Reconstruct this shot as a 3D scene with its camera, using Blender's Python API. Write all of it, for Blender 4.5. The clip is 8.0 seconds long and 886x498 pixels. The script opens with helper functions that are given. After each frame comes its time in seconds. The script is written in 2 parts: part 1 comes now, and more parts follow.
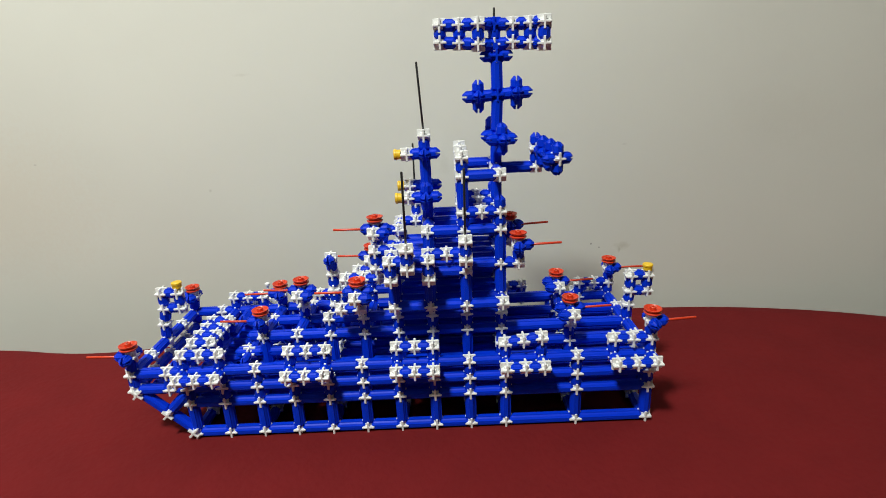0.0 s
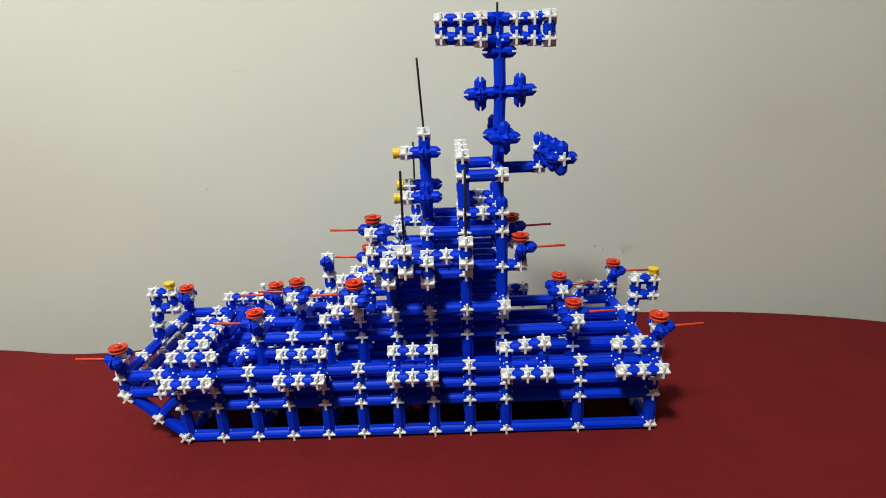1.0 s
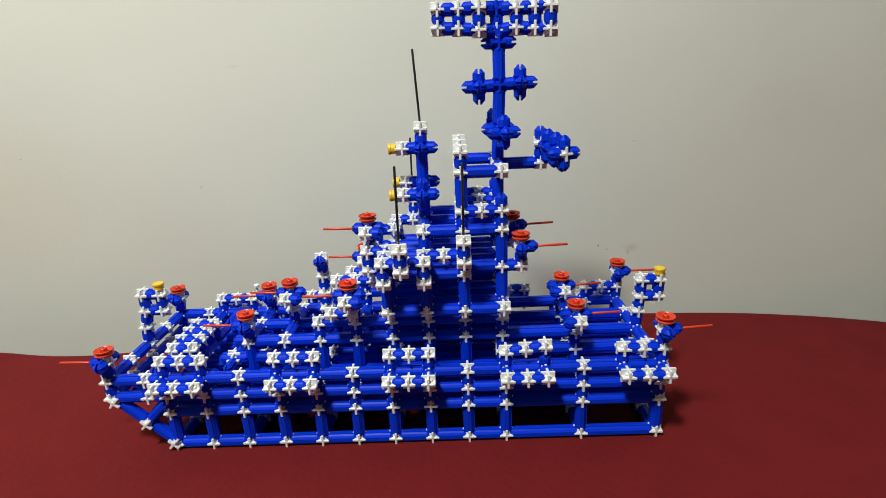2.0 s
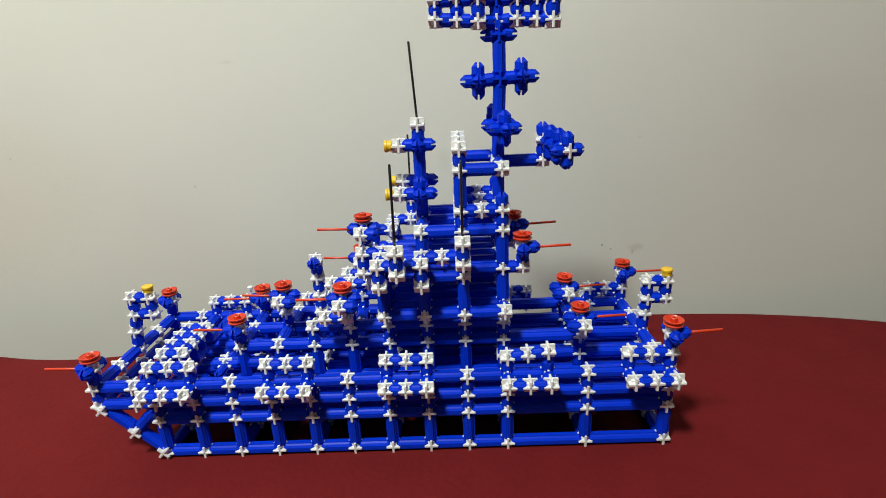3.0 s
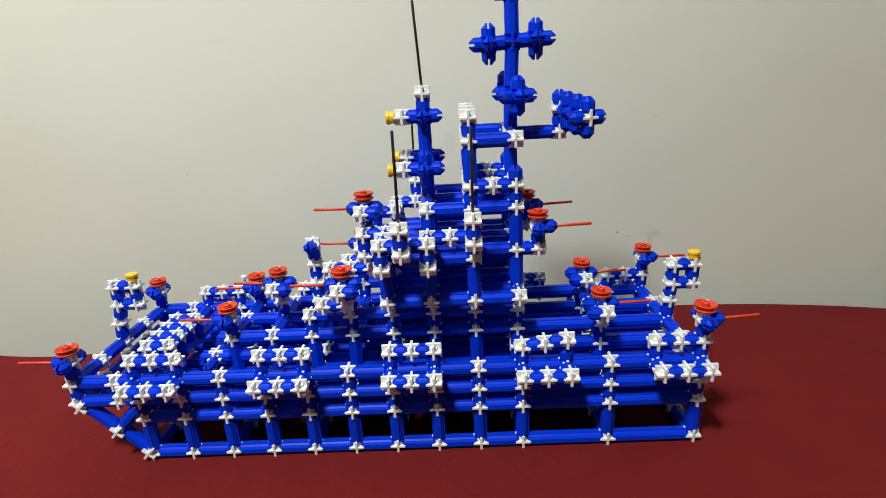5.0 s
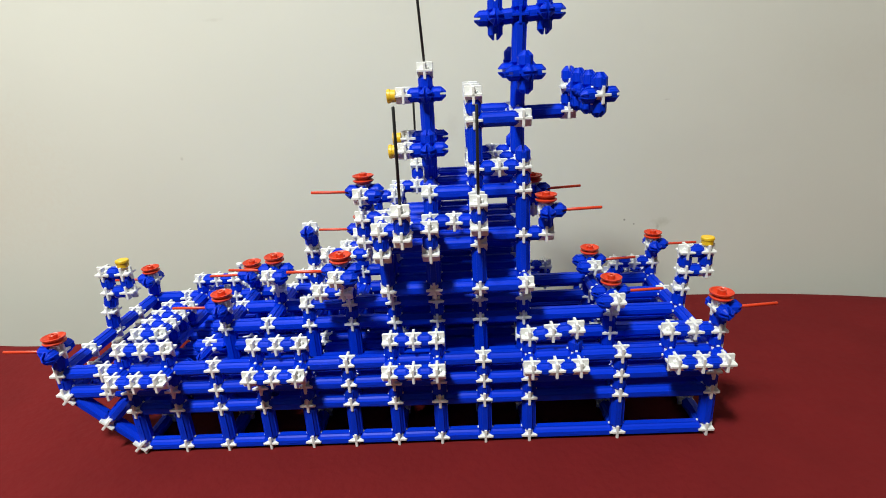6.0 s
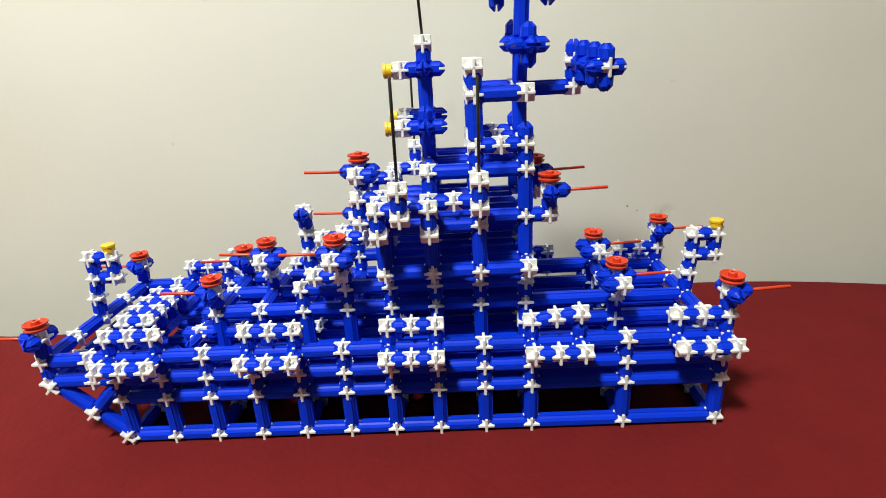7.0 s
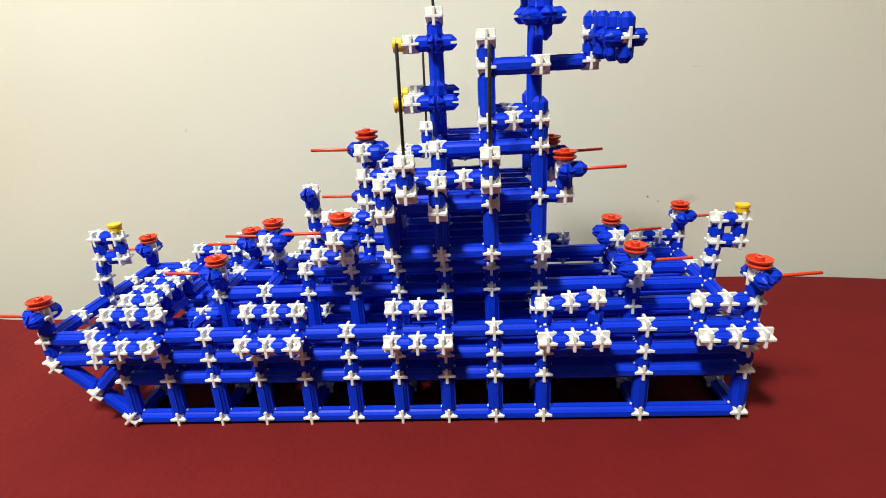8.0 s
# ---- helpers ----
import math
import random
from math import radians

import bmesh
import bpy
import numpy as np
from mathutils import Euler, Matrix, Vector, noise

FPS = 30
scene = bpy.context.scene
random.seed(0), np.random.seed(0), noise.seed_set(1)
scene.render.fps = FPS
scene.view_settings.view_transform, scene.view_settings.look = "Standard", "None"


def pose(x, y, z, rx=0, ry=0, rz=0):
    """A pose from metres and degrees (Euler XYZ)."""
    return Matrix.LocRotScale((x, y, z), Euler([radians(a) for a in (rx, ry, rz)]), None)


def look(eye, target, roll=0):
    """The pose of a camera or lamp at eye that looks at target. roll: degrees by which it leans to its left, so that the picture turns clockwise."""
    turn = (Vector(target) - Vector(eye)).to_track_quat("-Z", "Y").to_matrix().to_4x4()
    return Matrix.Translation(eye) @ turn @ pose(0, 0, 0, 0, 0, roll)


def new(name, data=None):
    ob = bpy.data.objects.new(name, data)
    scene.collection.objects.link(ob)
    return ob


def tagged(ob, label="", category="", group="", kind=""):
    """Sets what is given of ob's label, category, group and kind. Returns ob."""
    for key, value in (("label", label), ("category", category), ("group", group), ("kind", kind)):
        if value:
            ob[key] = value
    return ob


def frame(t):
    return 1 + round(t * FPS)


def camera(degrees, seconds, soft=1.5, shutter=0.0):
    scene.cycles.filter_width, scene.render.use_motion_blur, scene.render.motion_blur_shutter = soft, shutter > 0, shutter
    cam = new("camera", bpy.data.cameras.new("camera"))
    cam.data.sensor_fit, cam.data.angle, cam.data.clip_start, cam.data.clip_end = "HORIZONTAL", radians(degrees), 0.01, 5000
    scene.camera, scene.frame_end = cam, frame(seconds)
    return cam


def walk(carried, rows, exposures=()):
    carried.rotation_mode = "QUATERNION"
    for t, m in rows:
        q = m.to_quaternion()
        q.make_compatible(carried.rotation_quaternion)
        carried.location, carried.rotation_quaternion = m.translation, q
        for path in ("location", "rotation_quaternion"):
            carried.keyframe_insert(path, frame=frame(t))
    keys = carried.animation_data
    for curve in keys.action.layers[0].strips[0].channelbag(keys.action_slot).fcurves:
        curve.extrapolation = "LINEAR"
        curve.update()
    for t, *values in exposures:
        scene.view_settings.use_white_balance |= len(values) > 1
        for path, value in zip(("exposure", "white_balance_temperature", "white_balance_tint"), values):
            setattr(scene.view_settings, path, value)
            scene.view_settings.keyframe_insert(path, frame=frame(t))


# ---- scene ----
cam = camera(80.0, 8.0, soft=0.95)
PATH = [
    (0, (-0.016, -0.511, 0.391), (-0.043, 1.38, -0.26), -2.8),
    (0.5, (-0.016, -0.503, 0.386), (-0.046, 1.39, -0.259), -2.8),
    (1, (-0.014, -0.494, 0.387), (-0.048, 1.397, -0.263), -2.4),
    (1.5, (-0.011, -0.484, 0.383), (-0.052, 1.408, -0.264), -2.4),
    (3, (-0.005, -0.452, 0.375), (-0.059, 1.436, -0.282), -2.8),
    (3.5, (-0.006, -0.441, 0.373), (-0.065, 1.447, -0.282), -2.7),
    (4, (-0.009, -0.43, 0.367), (-0.067, 1.457, -0.293), -3.1),
    (4.5, (-0.01, -0.424, 0.353), (-0.073, 1.468, -0.292), -3.3),
    (6, (-0.016, -0.398, 0.329), (-0.081, 1.482, -0.349), -3.2),
    (6.5, (-0.016, -0.391, 0.323), (-0.077, 1.484, -0.371), -3.1),
    (7, (-0.018, -0.384, 0.312), (-0.076, 1.49, -0.383), -3.2),
    (7.5, (-0.021, -0.379, 0.302), (-0.078, 1.494, -0.395), -3.0),
    (7.9, (-0.023, -0.375, 0.297), (-0.086, 1.495, -0.408), -2.9),
    (8, (-0.012, -0.374, 0.289), (-0.139, 1.504, -0.394), -3.2),
]
walk(cam, [(t, look(eye, target, roll)) for t, eye, target, roll in PATH],
     [(0, 0.01, 6400, 10), (1.5, 0.01, 6400, 10), (3.5, 0.01, 6400, 10), (4.5, 0.06, 6380, 10), (6, 0.26, 6380, 10),
      (7, 0.43, 6650, 10), (7.5, 0.51, 6850, 10), (8, 0.53, 6900, 10)])

# ---- light ----
world = bpy.data.worlds.new("room_air")
world.use_nodes = True
world.node_tree.nodes["Background"].inputs[0].default_value = (1.0, 0.93, 0.82, 1)
world.node_tree.nodes["Background"].inputs[1].default_value = 0.0
scene.world = world
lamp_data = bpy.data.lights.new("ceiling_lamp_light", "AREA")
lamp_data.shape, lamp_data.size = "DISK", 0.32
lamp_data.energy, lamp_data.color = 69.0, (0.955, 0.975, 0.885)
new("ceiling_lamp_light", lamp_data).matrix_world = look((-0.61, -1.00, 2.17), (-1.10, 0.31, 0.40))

# ---- materials ----


def material(name, colour, rough, spec=0.5, vary=0.12, scale=60.0, bump=0.02, coat=0.0):
    """A painted, moulded or woven surface with two scales of variation and a fine relief."""
    mat = bpy.data.materials.new(name)
    mat.use_nodes = True
    nt = mat.node_tree
    n, link = nt.nodes, nt.links.new
    bsdf = n["Principled BSDF"]
    co = n.new("ShaderNodeTexCoord")
    fine, broad = n.new("ShaderNodeTexNoise"), n.new("ShaderNodeTexNoise")
    fine.inputs["Scale"].default_value, broad.inputs["Scale"].default_value = scale * 8, scale
    fine.inputs["Detail"].default_value = 4
    link(co.outputs["Object"], fine.inputs["Vector"])
    link(co.outputs["Object"], broad.inputs["Vector"])
    info = n.new("ShaderNodeObjectInfo")
    total = n.new("ShaderNodeMath")
    total.operation = "ADD"
    link(broad.outputs["Fac"], total.inputs[0])
    link(info.outputs["Random"], total.inputs[1])
    ramp = n.new("ShaderNodeMapRange")
    ramp.inputs[1].default_value, ramp.inputs[2].default_value = 0.3, 1.7
    ramp.inputs[3].default_value, ramp.inputs[4].default_value = 1 - vary, 1 + vary
    link(total.outputs[0], ramp.inputs[0])
    mix = n.new("ShaderNodeVectorMath")
    mix.operation = "SCALE"
    mix.inputs[0].default_value = colour
    link(ramp.outputs[0], mix.inputs["Scale"])
    link(mix.outputs[0], bsdf.inputs["Base Color"])
    rr = n.new("ShaderNodeMapRange")
    rr.inputs[3].default_value, rr.inputs[4].default_value = rough - 0.08, rough + 0.1
    link(fine.outputs["Fac"], rr.inputs[0])
    link(rr.outputs[0], bsdf.inputs["Roughness"])
    bsdf.inputs["Specular IOR Level"].default_value = spec
    bsdf.inputs["Coat Weight"].default_value = coat
    bm_node = n.new("ShaderNodeBump")
    bm_node.inputs["Strength"].default_value, bm_node.inputs["Distance"].default_value = bump * 5, 0.001
    link(fine.outputs["Fac"], bm_node.inputs["Height"])
    link(bm_node.outputs[0], bsdf.inputs["Normal"])
    return mat


BLUE = material("blue_plastic", (0.0015, 0.034, 0.62), 0.40, 0.14, 0.10, 40, 0.01)
WHITE = material("white_plastic", (0.79, 0.80, 0.79), 0.38, 0.5, 0.04, 40, 0.01)
RED = material("red_plastic", (0.62, 0.045, 0.012), 0.34, 0.5, 0.08, 40, 0.01)
YELLOW = material("yellow_plastic", (0.80, 0.50, 0.015), 0.38, 0.5, 0.06, 40, 0.01)
BLACK = material("black_rod", (0.012, 0.012, 0.012), 0.35, 0.5, 0.2, 60, 0.02)
CLOTH = material("red_cloth", (0.145, 0.0092, 0.0105), 0.9, 0.15, 0.20, 17, 0.20)
PLASTER = material("white_plaster", (0.690, 0.695, 0.632), 0.75, 0.25, 0.07, 3.0, 0.08)
# tones of the unseen ceiling and walls, set by how much light they bounce
CEIL = material("unseen_ceiling_bounce", (0.60, 0.59, 0.56), 0.9, 0.2, 0.05, 2, 0.05)
DIM = material("unseen_wall_bounce", (0.30, 0.29, 0.27), 0.85, 0.2, 0.05, 2, 0.05)
WOOD = material("brown_floor", (0.10, 0.065, 0.04), 0.5, 0.4, 0.2, 5, 0.05)



def add_marks(mat, spots):
    """Old dark specks and a smear on the plaster, with broader tinted patches: place, size along x and z, colour,
    strength.
    """
    nt = mat.node_tree
    n, link = nt.nodes, nt.links.new
    bsdf = n["Principled BSDF"]
    base = bsdf.inputs["Base Color"].links[0].from_socket
    co = n.new("ShaderNodeTexCoord")
    rag = n.new("ShaderNodeTexNoise")
    rag.inputs["Scale"].default_value = 160
    link(co.outputs["Object"], rag.inputs["Vector"])
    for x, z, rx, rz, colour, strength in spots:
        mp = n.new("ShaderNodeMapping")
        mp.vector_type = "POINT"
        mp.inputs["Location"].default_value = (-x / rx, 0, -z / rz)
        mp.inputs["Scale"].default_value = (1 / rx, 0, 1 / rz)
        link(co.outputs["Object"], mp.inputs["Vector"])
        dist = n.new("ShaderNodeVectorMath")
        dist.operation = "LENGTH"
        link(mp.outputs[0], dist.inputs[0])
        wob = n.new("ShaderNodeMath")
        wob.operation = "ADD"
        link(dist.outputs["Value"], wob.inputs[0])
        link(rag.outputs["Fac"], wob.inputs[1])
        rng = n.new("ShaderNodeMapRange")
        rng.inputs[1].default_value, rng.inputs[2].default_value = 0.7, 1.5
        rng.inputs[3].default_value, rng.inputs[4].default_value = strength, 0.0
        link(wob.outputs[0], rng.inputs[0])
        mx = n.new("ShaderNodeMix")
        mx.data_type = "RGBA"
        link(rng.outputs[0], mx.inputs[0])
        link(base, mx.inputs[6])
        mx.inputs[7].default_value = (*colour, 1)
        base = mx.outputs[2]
    link(base, bsdf.inputs["Base Color"])


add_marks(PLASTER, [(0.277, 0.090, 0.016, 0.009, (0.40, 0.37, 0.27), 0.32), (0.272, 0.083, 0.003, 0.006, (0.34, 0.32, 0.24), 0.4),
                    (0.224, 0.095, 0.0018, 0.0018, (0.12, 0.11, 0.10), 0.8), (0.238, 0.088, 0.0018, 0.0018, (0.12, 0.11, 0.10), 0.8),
                    # first entry here: a broad brownish tint near the left of the wall
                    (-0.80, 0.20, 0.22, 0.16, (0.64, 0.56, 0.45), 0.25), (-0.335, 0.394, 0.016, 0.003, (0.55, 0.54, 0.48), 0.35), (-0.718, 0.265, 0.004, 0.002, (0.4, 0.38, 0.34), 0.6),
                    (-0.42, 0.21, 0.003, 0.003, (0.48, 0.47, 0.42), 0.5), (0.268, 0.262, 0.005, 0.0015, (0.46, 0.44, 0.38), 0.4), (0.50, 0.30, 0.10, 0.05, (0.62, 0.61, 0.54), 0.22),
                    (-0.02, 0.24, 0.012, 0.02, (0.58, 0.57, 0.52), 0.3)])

# ---- meshes ----
U = 0.02          # the toy's grid
DEPTH = 0.007     # the near side's connectors stand this far behind the origin


def solid(name, bm, mat, smooth=False):
    bmesh.ops.recalc_face_normals(bm, faces=bm.faces)
    me = bpy.data.meshes.new(name)
    bm.to_mesh(me)
    bm.free()
    me.materials.append(mat)
    if smooth:
        for p in me.polygons:
            p.use_smooth = True
    return me


def part(name, me, parent, m, label=""):
    ob = new(name, me)
    ob.parent = parent
    ob.matrix_basis = m
    return tagged(ob, label)


def box(bm, lo, hi, bevel=0.0):
    res = bmesh.ops.create_cube(bm, size=1)
    vs = res["verts"]
    for v in vs:
        v.co = Vector([lo[a] + (v.co[a] + 0.5) * (hi[a] - lo[a]) for a in range(3)])
    if bevel:
        es = list({e for v in vs for e in v.link_edges})
        bmesh.ops.bevel(bm, geom=es, offset=bevel, segments=1, affect="EDGES")


def loft(bm, rings, caps=True):
    """Rings of points of equal count, joined by faces."""
    vs = [[bm.verts.new(p) for p in r] for r in rings]
    n = len(vs[0])
    for r0, r1 in zip(vs, vs[1:]):
        for a in range(n):
            bm.faces.new((r0[a], r0[(a + 1) % n], r1[(a + 1) % n], r1[a]))
    if caps:
        bm.faces.new(vs[0])
        bm.faces.new(vs[-1][::-1])


def connector_mesh(mat, name, plates=(0, 1, 2)):
    """Three square plates that cross at right angles, with a stub where their edges meet each side."""
    bm = bmesh.new()
    h, t, cut = 0.0072, 0.0012, 0.0006
    outline = [(h, h - cut), (h - cut, h), (cut - h, h), (-h, h - cut), (-h, cut - h), (cut - h, -h), (h - cut, -h), (h, cut - h)]
    for a in plates:
        rings = []
        for d, k in ((-t, 0.95), (-t * 0.7, 1.0), (t * 0.7, 1.0), (t, 0.95)):
            ring = []
            for u, v in outline:
                p = [u * k, v * k]
                p.insert(a, d * (1 - 0.03 * a))
                ring.append(p)
            rings.append(ring)
        loft(bm, rings)
    c = 0.0037
    box(bm, (-c, -c, -c), (c, c, c), 0.0006)
    return solid(name, bm, mat)


def beam_mesh(units, name):
    """A beam along x from one connector's middle to the next, with mitred, cross-slotted tips, in one skin."""
    bm = bmesh.new()
    half, w, slot = units * U / 2, 0.0061, 0.0011
    body = half - 0.0074

    def ring(x, k):
        f = max(0.38 * k, slot + 0.0002)
        c = max(0.66 * k, f * 1.05)
        out = []
        for sy, sz in ((1, 1), (-1, 1), (-1, -1), (1, -1)):
            quarter = [(k, slot), (k, f), (0.84 * k, f + 0.03 * k), (0.79 * k, f + 0.10 * k), (c, c), (f + 0.10 * k, 0.79 * k), (f + 0.03 * k, 0.84 * k), (f, k), (slot, k)]
            if sy * sz < 0:
                quarter = quarter[::-1]
            out.append([(x, sy * y, sz * z) for y, z in quarter])
        return out

    ends = []
    for s in (-1, 1):
        quarters = [[bm.verts.new(p) for p in q] for q in ring(s * body, w)]
        core = [bm.verts.new((s * body, sy * slot, sz * slot)) for sy, sz in ((1, 1), (-1, 1), (-1, -1), (1, -1))]
        ends.append([v for q in quarters for v in q])
        bm.faces.new(core)
        for a in range(4):
            nxt = (a + 1) % 4
            bm.faces.new((core[a], quarters[a][-1], quarters[nxt][0], core[nxt]))
            # one prong of the tip
            last = quarters[a] + [core[a]]
            for d, k in ((0.0064, w), (0.0023, 0.0024)):
                pts = ring(s * (half - d), k)[a]
                cur = [bm.verts.new(p) for p in pts] + [bm.verts.new((s * (half - d), core[a].co.y, core[a].co.z))]
                for e in range(len(last)):
                    nx = (e + 1) % len(last)
                    bm.faces.new((last[e], last[nx], cur[nx], cur[e]))
                last = cur
            bm.faces.new(last)
    lo, hi = ends
    n = len(lo)
    for e in range(n):
        bm.faces.new((lo[e], lo[(e + 1) % n], hi[(e + 1) % n], hi[e]))
    # a short moulded mark in the middle of each face
    long = 0.0046 if units > 1.5 else 0.0022
    for axis in (1, 2):
        for way in (-1, 1):
            lo, hi = [-long, -0.0006, -0.0006], [long, 0.0006, 0.0006]
            lo[axis], hi[axis] = sorted((way * (w - 0.0008), way * (w + 0.0002)))
            box(bm, lo, hi)
    return solid(name, bm, BLUE)


def turned(profile, seg=28):
    """A turned body about z from (radius, height) pairs."""
    bm = bmesh.new()
    rings = [[(r * math.cos(2 * math.pi * a / seg), r * math.sin(2 * math.pi * a / seg), z) for a in range(seg)] for r, z in profile]
    loft(bm, rings)
    return bm


CONNECTOR = connector_mesh(WHITE, "connector")
BLUE_CONNECTOR = connector_mesh(BLUE, "blue_connector")
STEM_CONNECTOR = connector_mesh(WHITE, "stem_connector", (0, 2))
BEAMS = {}
PULLEY = solid("pulley", turned([(0.0045, -0.0045), (0.0058, -0.004), (0.0090, -0.0022), (0.0094, -0.0010), (0.0074, 0.0002), (0.0073, 0.0010), (0.0094, 0.0022),
                                 (0.0096, 0.0034), (0.0087, 0.0037), (0.0076, 0.0026), (0.0044, 0.0004), (0.0034, 0.0006), (0.0034, 0.0050), (0.0030, 0.0054), (0.0014, 0.0054), (0.0012, 0.0030)]), RED)
BARREL = solid("gun_barrel", turned([(0.0011, 0.0), (0.00135, 0.0004), (0.00135, 0.0330), (0.0011, 0.0334)], 12), RED, True)
STEM = solid("pulley_stem", turned([(0.0042, 0.0), (0.0042, 0.006)], 8), WHITE)
CAP = solid("lamp_cap", turned([(0.0046, -0.0030), (0.0054, -0.0026), (0.0056, 0.0018), (0.0062, 0.0022), (0.0062, 0.0042), (0.0056, 0.0048), (0.0020, 0.0048)]), YELLOW)


def rod_mesh(length):
    return solid("antenna_rod", turned([(0.0008, 0.0), (0.0012, 0.0004), (0.0012, length - 0.0006), (0.0007, length)], 10), BLACK, True)


# ---- the room ----


def slab(name, lo, hi, mat, label, category):
    bm = bmesh.new()
    box(bm, lo, hi)
    return tagged(new(name, solid(name, bm, mat)), label, category, kind="structure")


WALL_Y, FLOOR_Z = 0.352, -0.76


def back_wall():
    bm = bmesh.new()
    nx, nz = 60, 44
    x0, x1, z0, z1 = -2.2, 2.2, FLOOR_Z, 2.45
    grid = []
    for a in range(nx + 1):
        col = []
        for b in range(nz + 1):
            x, z = x0 + (x1 - x0) * a / nx, z0 + (z1 - z0) * b / nz
            bulge = 0.006 * noise.noise((x * 2.1, 3.7, z * 2.1)) + 0.002 * noise.noise((x * 6, 1.1, z * 6))
            col.append(bm.verts.new((x, WALL_Y + bulge - 0.05 * x, z)))
        grid.append(col)
    front = [(grid[a][b], grid[a + 1][b], grid[a + 1][b + 1], grid[a][b + 1]) for a in range(nx) for b in range(nz)]
    for f in front:
        bm.faces.new(f)
    ext = bmesh.ops.extrude_face_region(bm, geom=bm.faces[:])
    for v in ext["geom"]:
        if isinstance(v, bmesh.types.BMVert):
            v.co.y += 0.12
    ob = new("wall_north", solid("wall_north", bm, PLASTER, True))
    tagged(ob, "off-white painted plaster wall with faint dents", "wall", kind="structure")


back_wall()
# unseen walls, ceiling and floor, added to close the room and bounce light
slab("wall_west", (-2.32, -2.6, FLOOR_Z), (-2.2, 0.6, 2.45), DIM, "plain unseen side wall that bounces light", "wall")
slab("wall_east", (2.2, -2.6, FLOOR_Z), (2.32, 0.6, 2.45), DIM, "plain unseen side wall that bounces light", "wall")
slab("wall_south", (-2.32, -2.72, FLOOR_Z), (2.32, -2.6, 2.45), DIM, "plain unseen wall opposite that bounces light", "wall")
slab("ceiling", (-2.32, -2.72, 2.45), (2.32, 0.6, 2.55), CEIL, "plain unseen ceiling that bounces light", "ceiling")
slab("floor", (-2.32, -2.72, FLOOR_Z - 0.1), (2.32, 0.6, FLOOR_Z), WOOD, "plain brown wooden floor", "floor")


def far_edge(x):
    """How far back the table's top reaches at x."""
    knots = ((-1.1, 0.235), (-0.75, 0.251), (-0.65, 0.229), (-0.59, 0.218), (-0.42, 0.240), (-0.2, 0.276), (0.0, 0.298), (0.114, 0.306), (0.38, 0.297), (0.45, 0.289), (0.535, 0.273),
             (0.611, 0.253), (0.657, 0.234), (0.80, 0.165), (1.1, -0.1))
    for (xa, ya), (xb, yb) in zip(knots, knots[1:]):
        if x <= xb:
            s = (x - xa) / (xb - xa)
            return ya + (yb - ya) * s
    return knots[-1][1]


TABLE_Z = -0.0074


def tablecloth():
    bm = bmesh.new()
    cols = []
    nx = 150
    for a in range(nx + 1):
        x = -1.1 + 2.2 * a / nx
        edge = sum(far_edge(max(-1.1, min(1.1, x + d))) for d in (-0.06, -0.03, 0, 0.03, 0.06)) / 5
        roll = 0.008 + 0.005 * min(1.0, max(0.0, (-0.30 - x) / 0.2))
        edge += 0.35 * (roll - 0.008)
        col = []
        for b in range(58):
            s = b / 57
            y = -0.95 + (edge - roll + 0.95) * s
            lift = 0.0022 * max(0.0, noise.noise((x * 4.0, y * 5.0, 2.2))) * (1 if max(-0.42 - x, x - 0.24, y - 0.2, -0.04 - y) > 0 else 0)
            col.append((x, y, TABLE_Z + lift))
        for c in range(1, 7):
            q = c / 6 * math.pi / 2
            col.append((x, edge - roll + roll * math.sin(q), TABLE_Z - roll * (1 - math.cos(q))))
        col.append((x, edge, TABLE_Z - 0.12))
        col.append((x, edge - 0.002, TABLE_Z - 0.30))
        cols.append([bm.verts.new(p) for p in col])
    for c0, c1 in zip(cols, cols[1:]):
        for b in range(len(c0) - 1):
            bm.faces.new((c0[b], c1[b], c1[b + 1], c0[b + 1]))
    ob = new("tablecloth", solid("tablecloth", bm, CLOTH, True))
    mod = ob.modifiers.new("thickness", "SOLIDIFY")
    mod.thickness, mod.offset = 0.0015, -1
    tagged(ob, "dark red woven tablecloth spread over the table", "tablecloth")


tablecloth()


def table():
    bm = bmesh.new()
    rim = [(-0.98, -0.9)] + [(x / 20, far_edge(x / 20) - 0.045) for x in range(-19, 20)] + [(0.98, -0.9)]
    loft(bm, [[(x, y, z) for x, y in rim] for z in (TABLE_Z - 0.034, TABLE_Z - 0.004)])
    root = new("table", None)
    root.location = (0, -0.3, FLOOR_Z)
    tagged(root, "wooden table under a red cloth", "table")
    part("tabletop", solid("tabletop", bm, WOOD), root, Matrix.Translation((0, 0.3, -FLOOR_Z)))
    bm = bmesh.new()
    box(bm, (-0.03, -0.03, 0), (0.03, 0.03, TABLE_Z - 0.034 - FLOOR_Z), 0.004)
    me = solid("leg", bm, WOOD)
    for x in (-0.8, 0.8):
        for y in (-0.5, 0.36):
            part("leg", me, root, Matrix.Translation((x, y, 0)))


table()

# ---- the toy warship ----
ship = new("toy_warship", None)
ship.location = (-0.08, 0.087, TABLE_Z)
tagged(ship, "toy warship of blue plastic beams and white connectors on red cloth", "toy ship")
BASE = ship.matrix_basis.inverted()
ship_nodes, ship_bars = {}, {}
REGION = ["hull"]


def at(p):
    return Vector((p[0] * U, p[1] * U + DEPTH, p[2] * U))


def placed(p, turn=None):
    m = Matrix.Translation(at(p))
    return m @ turn if turn else m


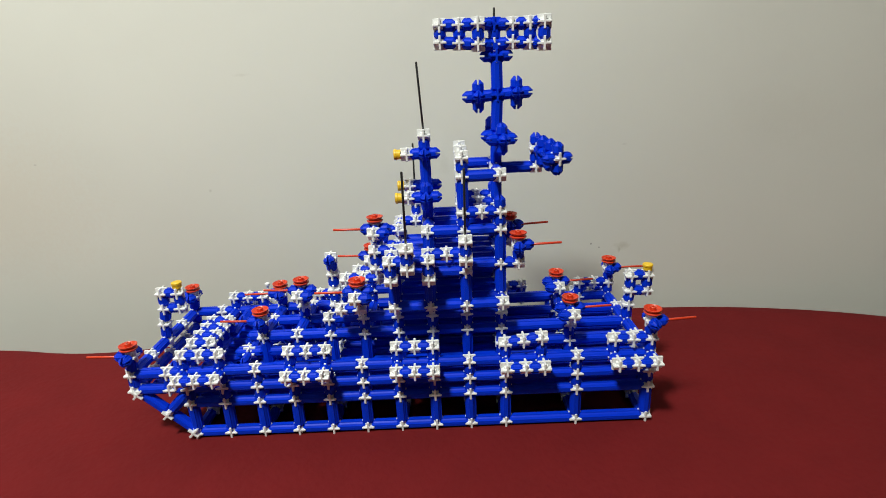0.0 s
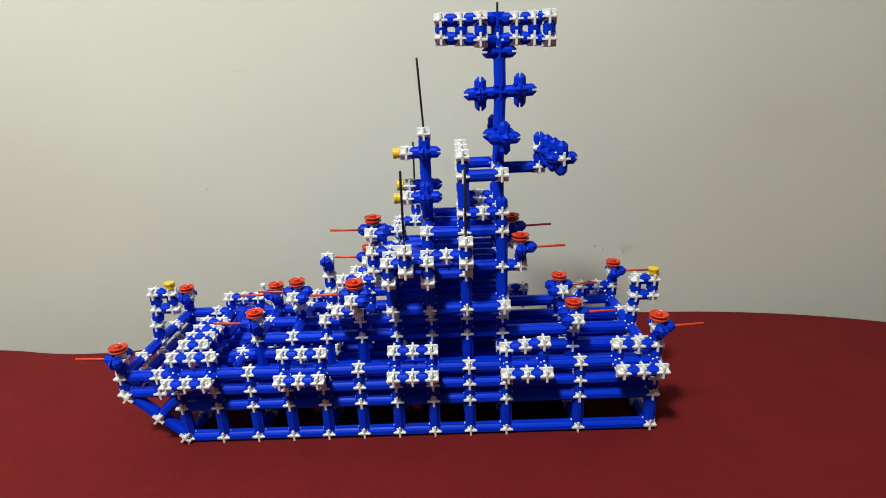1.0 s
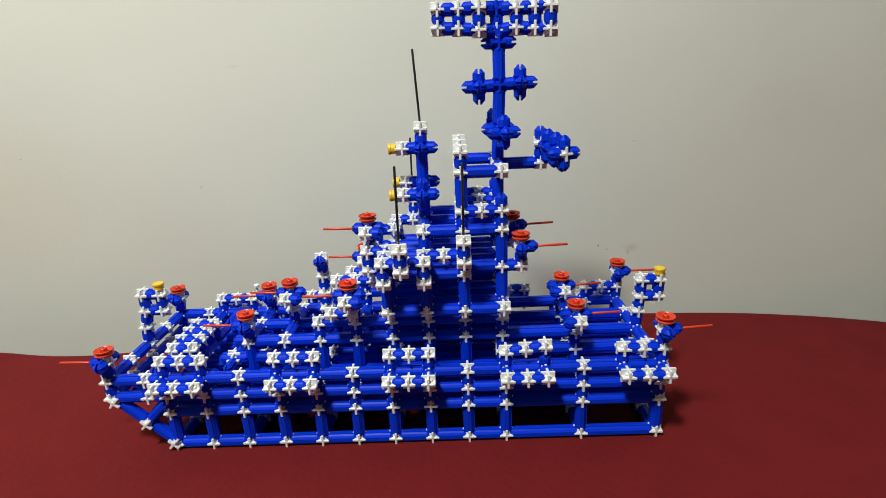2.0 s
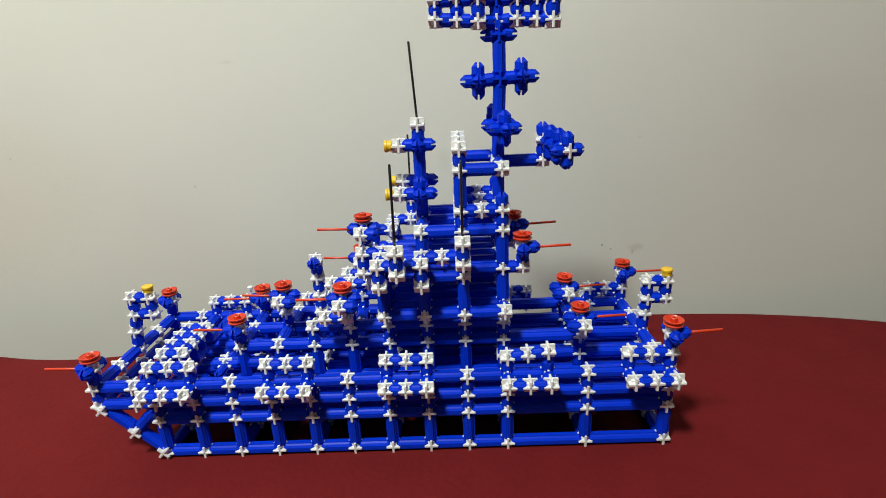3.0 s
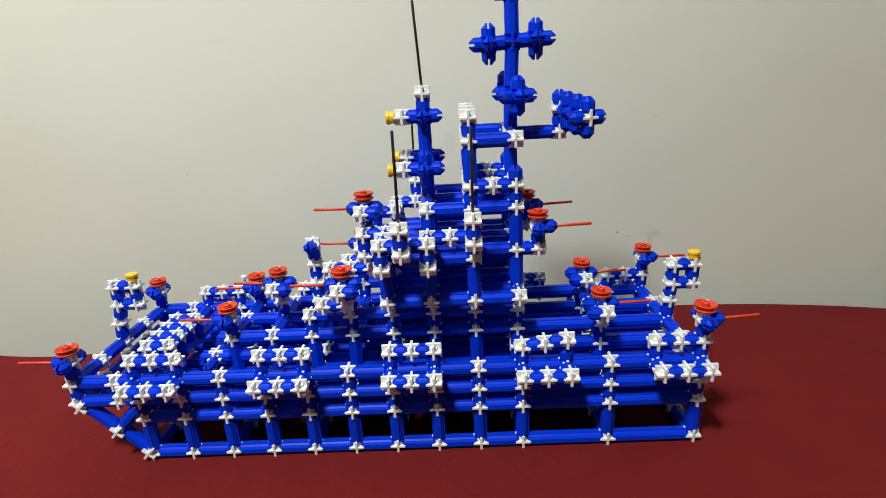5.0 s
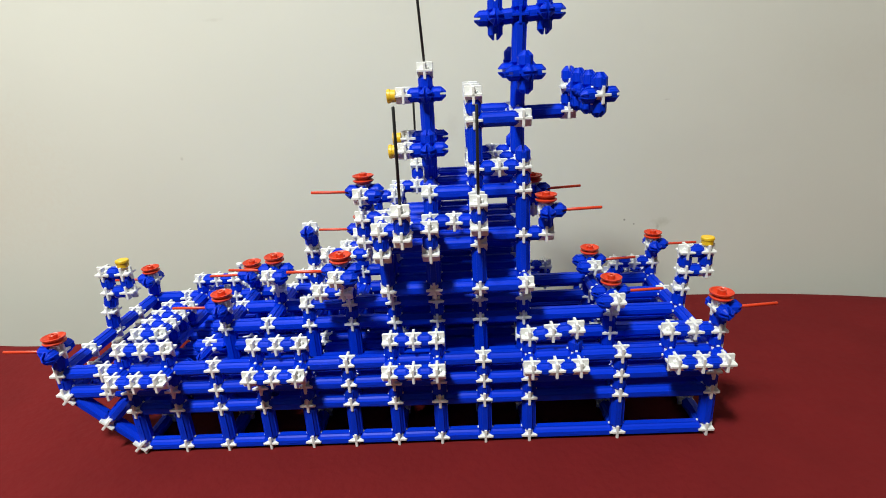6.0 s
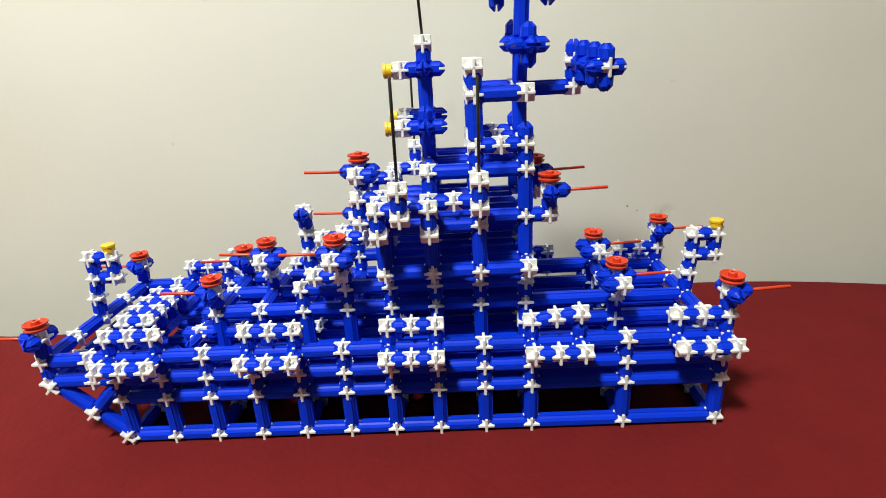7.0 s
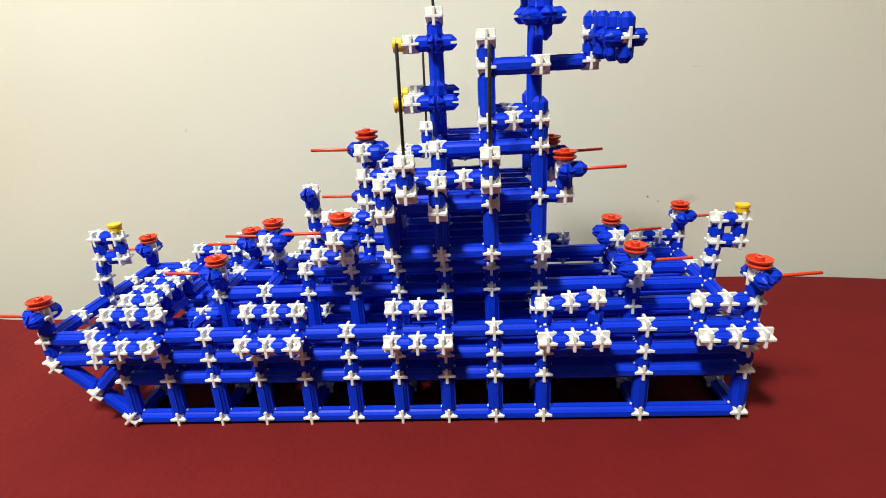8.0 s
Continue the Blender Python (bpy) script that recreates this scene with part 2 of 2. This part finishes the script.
def node(p, blue=False, turn=None, parent=None, base=None):
    """A connector at a place of the grid, once."""
    key = tuple(round(v, 2) for v in p)
    if key in ship_nodes:
        return ship_nodes[key]
    ob = part("blue_connector" if blue else REGION[0] + "_connector", BLUE_CONNECTOR if blue else CONNECTOR, parent or ship, (base or BASE) @ placed(p, turn))
    ship_nodes[key] = ob
    return ob


def bar(p, q, parent=None, base=None):
    """A beam between two places of the grid, once."""
    a, b = tuple(round(v, 2) for v in p), tuple(round(v, 2) for v in q)
    key = (min(a, b), max(a, b))
    if key in ship_bars:
        return ship_bars[key]
    va, vb = at(p), at(q)
    units = round((vb - va).length / U, 2)
    name = {1: "short_beam", 2: "beam", 3: "long_beam", 4: "long_beam"}.get(round(units), "beam")
    if units not in BEAMS:
        BEAMS[units] = beam_mesh(units, name)
    d = (vb - va).normalized()
    zax = Vector((0, 1, 0)) if abs(d.z) > 0.9 else Vector((0, 0, 1))
    yax = zax.cross(d).normalized()
    rot = Matrix((d, yax, d.cross(yax))).transposed().to_4x4()
    ob = part(REGION[0] + "_" + name, BEAMS[units], parent or ship, (base or BASE) @ Matrix.Translation((va + vb) / 2) @ rot)
    ship_bars[key] = ob
    return ob


def run(points, blue=False):
    """Connectors at all the points and beams between neighbours."""
    for p in points:
        node(p, blue)
    for p, q in zip(points, points[1:]):
        bar(p, q)


def row(axis, values, rest):
    """A run along one axis; rest gives the other two coordinates in order."""
    out = []
    for v in values:
        p = list(rest)
        p.insert(axis, v)
        out.append(tuple(p))
    run(out)


def stub(p, d):
    """A beam with a free end, one unit long."""
    bar(p, tuple(a + 0.99 * b for a, b in zip(p, d)))


RODS = {}


def rod(p, length, lean=0.0, label="thin black antenna rod"):
    if length not in RODS:
        RODS[length] = rod_mesh(length)
    part("antenna_rod", RODS[length], ship, BASE @ Matrix.Translation(at(p)) @ Matrix.Translation((0, 0, 0.004)) @ Matrix.Rotation(-0.045 if lean else 0.012, 4, "Y") @ Matrix.Rotation(lean, 4, "X"), label)


def turret(p, way, kind="A"):
    """A gun: connector, arms, a red pulley on top and a red barrel. way: -1 to the bow, 1 to the stern."""
    m = placed(p)
    node(p)
    stub(p, (way, 0, 0))
    if kind == "A":
        stub(p, (0, -1, 0))
        stub(p, (0, 1, 0))
    else:
        stub(p, (-way, 0, 0))
        f = (p[0], p[1] - 1, p[2])
        node(f)
        bar(f, p)
        stub(f, (-way, 0, 0))
    wheel = part("pulley", PULLEY, ship, BASE @ m @ Matrix.Translation((0, 0, 0.0114)) @ Matrix.Rotation(random.uniform(-0.06, 0.06), 4, "X"), "red grooved pulley wheel")
    part("pulley_stem", STEM, wheel, Matrix.Translation((0, 0, -0.0085)), "white stem under the pulley")
    aim = Matrix.Rotation(random.uniform(-0.05, 0.05), 4, "Z") @ Matrix.Rotation(way * (math.pi / 2 - random.uniform(0.0, 0.05)), 4, "Y")
    part("gun_barrel", BARREL, ship, BASE @ m @ Matrix.Translation((way * 0.0150, 0, 0)) @ aim, "thin red rod as gun barrel")


FRAMES = [-16, -14, -12, -10, -8, -6, -4, -2, 0, 2, 6, 10]
DECK = [-19, -17, -16, -14, -12, -10, -8, -6, -4, -2, 0, 2, 4, 6, 8, 10]


def hull_side(j, out):
    """One side of the hull; out is the way outboard."""
    row(0, FRAMES, (j, 0))
    row(0, FRAMES, (j, 2))
    row(0, [-19, -17] + FRAMES, (j, 3))
    row(0, DECK, (j, 4))
    for i in FRAMES:
        run([(i, j, 0), (i, j, 2), (i, j, 3), (i, j, 4)])
    run([(-19, j, 3), (-19, j, 4)])
    run([(-17, j, 3), (-17, j, 4)])
    # raking stem with its brace
    slope = Matrix.Rotation(math.pi / 4, 4, "Y")
    diag = [(-16, j, 0), (-17.41, j, 1.41), (-18.83, j, 2.83)]
    for p in [(-16.14, j + 0.12 * out, 0.14)] + [(p[0], j + 0.1 * out, p[2]) for p in diag[1:]]:
        part("stem_connector", STEM_CONNECTOR, ship, BASE @ placed(p, slope))
    bar(diag[0], diag[1])
    bar(diag[1], diag[2])
    bar(diag[1], (-16, j, 2.82))
    # platforms
    for i in (-16, -10, -4, 2, 8):
        lift = 0.27 if (i, j) == (2, 0) else 0.0
        run([(i, j, 5), (i + 1, j, 5 + lift / 2), (i + 2, j, 5 + lift)])
        row(0, [i, i + 1, i + 2], (j + out, 4))
        for e in (i, i + 2):
            bar((e, j, 4), (e, j, 5))
            bar((e, j, 4), (e, j + out, 4))


hull_side(0, -1)
hull_side(8, 1)

# cross beams of the hull
for i in (-16, -12, -8, -4, 0, 2, 6, 10):
    row(1, [0, 2, 4, 6, 8], (i, 0))
for i in (-16, -12, -8, -6, -2, 0, 2, 6, 10):
    row(1, [0, 2, 4, 6, 8], (i, 2))
for j in (2, 4, 6):
    row(0, FRAMES, (j, 2))
    row(0, [2, 6, 10], (j, 4))
    bar((-14, j, 4), (-12, j, 4))
    bar((-12, j, 4), (-8, j, 4))
for j in (4, 6):
    for i in (-8, -4, -2, 0):
        bar((i, j, 4), (-4 if i == -8 else i + 2, j, 4))
row(0, FRAMES, (4, 0))
# guessed inner beams, added to block light and darken the hull's inside
for j in (1, 3, 5, 7):
    for a, b in zip(FRAMES, FRAMES[1:]):
        bar((a, j, 2), (b, j, 2))
row(0, [-14, -12, -8, -4, 0, 2, 6, 10], (4, 3))
# more guessed rows, mostly hidden, that shade the cloth inside the hull
for j in (1, 2, 3, 5, 6, 7):
    for a, b in zip(FRAMES, FRAMES[1:]):
        bar((a, j, 3), (b, j, 3))
for j in (1.5, 2.5, 3.5, 4.5, 5.5, 6.5, 7.5):
    for a, b in zip(FRAMES, FRAMES[1:]):
        bar((a, j, 2.5), (b, j, 2.5))
# the floor of the bow
for i in (-18, -17):
    for ja, jb in zip((0, 2, 4, 6), (2, 4, 6, 8)):
        bar((i, ja, 3), (i, jb, 3))
for i in (-19, 10):
    for k in (3, 4):
        row(1, [0, 2, 4, 6, 8], (i, k))
node((-13, 1.9, 4))
for rail in (bar((-13, 0.5, 4), (-13, 1.9, 4)), bar((-13, 1.9, 4), (-13, 3.2, 4))):
    rail.matrix_basis = rail.matrix_basis @ Matrix.Diagonal((1, 0.7, 0.7, 1))

REGION[0] = "deck"

# bow and stern emblems with yellow lamps
for i, d in ((-19, 1), (10, 1)):
    lean, low, high = (0.36, 6.2, 7.2) if i < 0 else (0.12, 6.05, 7.05)
    run([(i, 4, 4), (i + lean / 3, 4, 5.15), (i + lean, 4, low), (i + lean, 4, high)])
    run([(i + lean, 4, low), (i + lean + d, 4, low), (i + lean + d, 4, high), (i + lean, 4, high)])
    part("lamp_cap", CAP, ship, BASE @ placed((i + lean + d, 4, high)) @ Matrix.Translation((0, 0, 0.0090)), "yellow round cap")

# carpet of connectors on the foredeck
CARPET = (1.4, 2.35, 3.3, 4.25)
for i in (-16.0, -15.0):
    row(1, CARPET, (i, 5))
    for ja, jb in zip((0, 2, 4, 6), (2, 4, 6, 8)):
        bar((i, ja, 4), (i, jb, 4))
for j in CARPET:
    bar((-16.0, j, 5), (-15.0, j, 5))
    bar((-15.0, j, 5), (-15.0, j, 4))

# upper deck girders
for j in (2, 6):
    row(0, [-12, -10, -8, -6, -4, -2, 0, 2, 6], (j, 5))
    for i in (-12, -10, -8, -6, -4, -2, 0, 2, 6):
        bar((i, j, 3), (i, j, 5))
    row(0, [-8, -6, -4, -2, 0, 2], (j, 6))
    for i in (-8, -6, -4, -2, 0, 2):
        run([(i, j, 5), (i, j, 6)])
for i in (-12, -10, -8, -6, -4, 2, 6):
    row(1, [2, 4, 6], (i, 5))
row(0, [-12, -10, -8, -6], (4, 5))

REGION[0] = "bridge"

# superstructure
for j, s in ((2, -1), (6, 1)):
    a = j + s          # the outer face
    b = a + s          # the wing of the bridge
    c = b + s
    row(0, [-4, -2, 0, 2], (j, 7))
    row(0, [-4, -2, 0, 2], (j, 9))
    row(0, [-2, 0, 2], (j, 11))
    for i in (-4, -2, 0, 2):
        run([(i, j, 6), (i, j, 7), (i, j, 9)])
        run([(i, j, 7), (i, a, 7)])
    for i in (-2, 0, 2):
        run([(i, j, 9), (i, j, 11)])
    row(0, [-4, -2, 0, 2], (a, 7))
    run([(0, a, 7), (0, a, 9), (0, a, 10)])
    run([(-2, a, 7), (-2, a, 9), (-2, a, 10)])
    run([(-4, a, 7), (-4, a, 9), (-4, a, 10)])
    row(0, [-4, -2, 0], (a, 9))
    row(0, [-2, -1, 0], (a, 10))
    run([(0, a, 10), (0, b, 10), (0, b, 11)])
    rod((0, b, 11), 0.072)
    for i in (-4, -2):
        run([(i, b, 9), (i, b, 10), (i, a, 10)])
        run([(i, b, 9), (i, a, 9)])
    row(0, [-4, -3, -2], (b, 10))
    run([(-3, b, 10), (-3, c, 10), (-3, c, 11)])
    rod((-3, c, 11), 0.075)
    run([(-4, a, 10), (-4, j, 10)])
    # guns on the sides
    run([(-6, j, 6), (-6, j, 7), (-6, a, 7), (-6, a, 8)])
    run([(-6, a, 7), (-7, a, 7)])
    turret((-6, a, 8), -1, "B")
    run([(2, j, 9), (3, j, 9), (3, j, 10)])
    turret((3, j, 10), 1)
    run([(-5, j, 9), (-4, j, 9)])
    run([(-5, j, 9), (-5, j, 10), (-4, j, 10)])
    # top house
    for k in (12, 14):
        run([(0, j, k - 1 if k == 12 else 12), (0, j, k)])
    run([(2, j, 11), (2, j, 12)])
    row(0, [0, 1, 2], (j, 12))
    stub((2, j, 12), (0, 0, 1))
    run([(0, j, 14), (0, j, 15)])
    row(0, [0, 2], (j, 14))
    run([(2, j, 14), (2, 4, 14)])
    run([(0, j, 14), (0, 4, 14)])
for i in (-4, -2, 0, 2):
    for k in (7, 9):
        row(1, [2, 4, 6], (i, k))
# inner floors of the tower
for a, b in ((-4, -2), (-2, 0), (0, 2)):
    for j in (3, 4, 5):
        for k in (6, 7, 9):
            bar((a, j, k), (b, j, k))
    bar((a, 4, 8), (b, 4, 8))
    bar((a, 6, 8), (b, 6, 8))
    bar((a, 5, 5), (b, 5, 5))
    bar((a, 3, 5), (b, 3, 5))
row(1, [2, 4, 6], (-2, 11))
row(1, [2, 4, 6], (0, 11))
row(1, [2, 4, 6], (2, 11))
row(0, [-2, 0, 2], (4, 11))
run([(0, 4, 14), (0, 4, 15)])
row(0, [0, 1, 2], (4, 12))
run([(-5, 2, 10), (-5, 3, 10), (-5, 3, 11)])
turret((-5, 3, 11), -1, "B")

REGION[0] = "deck"

# centre post before the bridge
run([(-8, 4, 5), (-8, 4, 6), (-8, 4, 7), (-8, 4, 8), (-8, 4, 9)])
stub((-8, 4, 9), (0, -1, 0))
run([(-7, 3, 8), (-6, 3, 8)])
bar((-6, 3, 8), (-5, 3, 8))
run([(-5, 3, 8), (-4, 3, 8)])

# guns on deck
turret((-18.85, 0, 5.12), -1)
turret((-18.85, 8, 5.2), -1)
for j in (0, 8):
    bar((-19, j, 4), (-18.85, j, 5.15))
    run([(10, j, 5), (10, j, 6)])
    turret((10, j, 6), 1)
for j in (2, 6):
    run([(-12, j, 5), (-12, j, 6)])
    turret((-12, j, 6), -1)
    run([(6, j, 5), (6, j, 6)])
    turret((6, j, 6), 1, "B")
run([(-10, 4, 5), (-10, 4, 6), (-10, 4, 7)])
turret((-10, 4, 7), -1, "B")
PIN = solid("deck_pin", turned([(0.0016, 0.0), (0.0016, 0.009), (0.0034, 0.0095), (0.0036, 0.0125), (0.0026, 0.0135)], 12), WHITE)
part("deck_pin", PIN, ship, BASE @ placed((-13.6, 8, 5)) @ Matrix.Translation((0, 0, 0.006)), "small white pin")

REGION[0] = "mast"

# lamp mast
run([(-2, 4, 11), (-2, 4, 13), (-2, 4, 15)], True)
bar((-2, 4, 15), (-2, 4, 16))
node((-2, 4, 16))
rod((-2, 4, 16), 0.074, 0.10)
for j, k in ((4, 15), (3, 12.72), (5, 13)):
    node((-2, j, k), True)
    bar((-2, j, k), (-3, j, k))
    node((-3, j, k))
    stub((-2, j, k), (1, 0, 0))
    if j != 5:
        stub((-2, j, k), (0, -1, 0))
    part("lamp_cap", CAP, ship, BASE @ placed((-3, j, k)) @ Matrix.Translation((-0.0100, 0, 0)) @ Matrix.Rotation(-math.pi / 2, 4, "Y"), "yellow round cap")
stub((-2, 3, 12.72), (0, 0, 1))
stub((-2, 3, 12.72), (0, 0, -1))
bar((-2, 3, 12.72), (-2, 4, 13))
bar((-2, 4, 13), (-2, 5, 13))

# radar mast
run([(2, 4, 11), (2, 4, 12), (2, 4, 14), (2.05, 4, 15.82), (2.13, 4, 18.0), (2.1, 4, 20.0)], True)
for s in (-1, 1):
    bar((2.13, 4, 18.0), (2.13 + 1.04 * s, 4, 18.0 + 0.06 * s))
    node((2.13 + 1.04 * s, 4, 18.0 + 0.06 * s), True)
    for d in ((s, 0, 0), (0, 0, 1), (0, 0, -1), (0, -1, 0)):
        stub((2.13 + 1.04 * s, 4, 18.0 + 0.06 * s), d)
    stub((2.1, 4, 20.0), (s, 0, 0))
run([(2, 4, 14), (4.25, 4, 14), (4.25, 4, 15)])
stub((4.25, 4, 15), (0, 0, 1))


def turned_group(p, angle):
    """The pose of a group of pieces turned about the upright through a place of the grid."""
    return BASE @ Matrix.Translation(at(p)) @ Matrix.Rotation(radians(angle), 4, "Z") @ Matrix.Translation(-at(p))


def grouped(points, bars, stubs, base, white):
    for p in points:
        part("mast_connector" if p in white else "blue_connector", CONNECTOR if p in white else BLUE_CONNECTOR, ship, base @ placed(p))
    for p, q in bars + [(p, tuple(a + 0.99 * b for a, b in zip(p, d))) for p, d in stubs]:
        va, vb = at(p), at(q)
        units = round((vb - va).length / U, 2)
        if units not in BEAMS:
            BEAMS[units] = beam_mesh(units, "beam")
        d = (vb - va).normalized()
        zax = Vector((0, 1, 0)) if abs(d.z) > 0.9 else Vector((0, 0, 1))
        yax = zax.cross(d).normalized()
        part("mast_short_beam", BEAMS[units], ship, base @ Matrix.Translation((va + vb) / 2) @ Matrix((d, yax, d.cross(yax))).transposed().to_4x4())


# blades round the radar mast, turned a little on it
hub = (2.05, 4, 15.82)
blades = turned_group(hub, 11)
fore, aft = (2.05, 3, 15.72), (2.05, 5, 15.92)
grouped([fore, aft], [(fore, hub), (hub, aft)],
        [(p, d) for p in (fore, aft) for d in ((1, 0, 0), (0, 0, 1))] + [(fore, (0, -1, 0)), (fore, (0, 0, -1)), (fore, (-1, 0, 0))]
        + [(hub, (1, 0, 0)), (hub, (-1, 0, 0))], blades, set())

# side radar, turned on its arm
side = turned_group((4.25, 4, 15), 18)
pts = [(4.25, 4 - 0.80 * n, 15 - 0.08 * n) for n in (1, 2, 3)]
grouped(pts, [((4.25, 4, 15), pts[2])], [(p, d) for p in pts for d in ((0, 0, 1), (0, 0, -1))] + [(pts[2], (1, 0, 0)), (pts[2], (-1, 0, 0)), (pts[0], (1, 0, 0))], side, {pts[2]})

# lattice radar on the masthead, columns and rows placed to fit the camera's view
top = turned_group((2.1, 3.8, 20.6), -4)
LATTICE = ((-2.96, 3.9, 20.76, 21.60), (-1.94, 3.85, 20.70, 21.58), (-0.95, 3.6, 20.58, 21.57), (-0.10, 4.1, 20.55, 21.54), (0.85, 3.9, 20.62, 21.50), (1.74, 3.85, 20.56, 21.50),
           (2.45, 3.55, 20.48, 21.52))
lower, upper = [(2.1 + i, j, lo) for i, j, lo, hi in LATTICE], [(2.1 + i, j, hi) for i, j, lo, hi in LATTICE]
grouped(lower + upper, list(zip(lower, lower[1:])) + list(zip(upper, upper[1:])) + list(zip(lower, upper)), [], top, set(lower + upper) - {upper[3]})
bar((2.1, 4, 20.0), (2, 4, 21))
rod((2, 4, 21), 0.023)
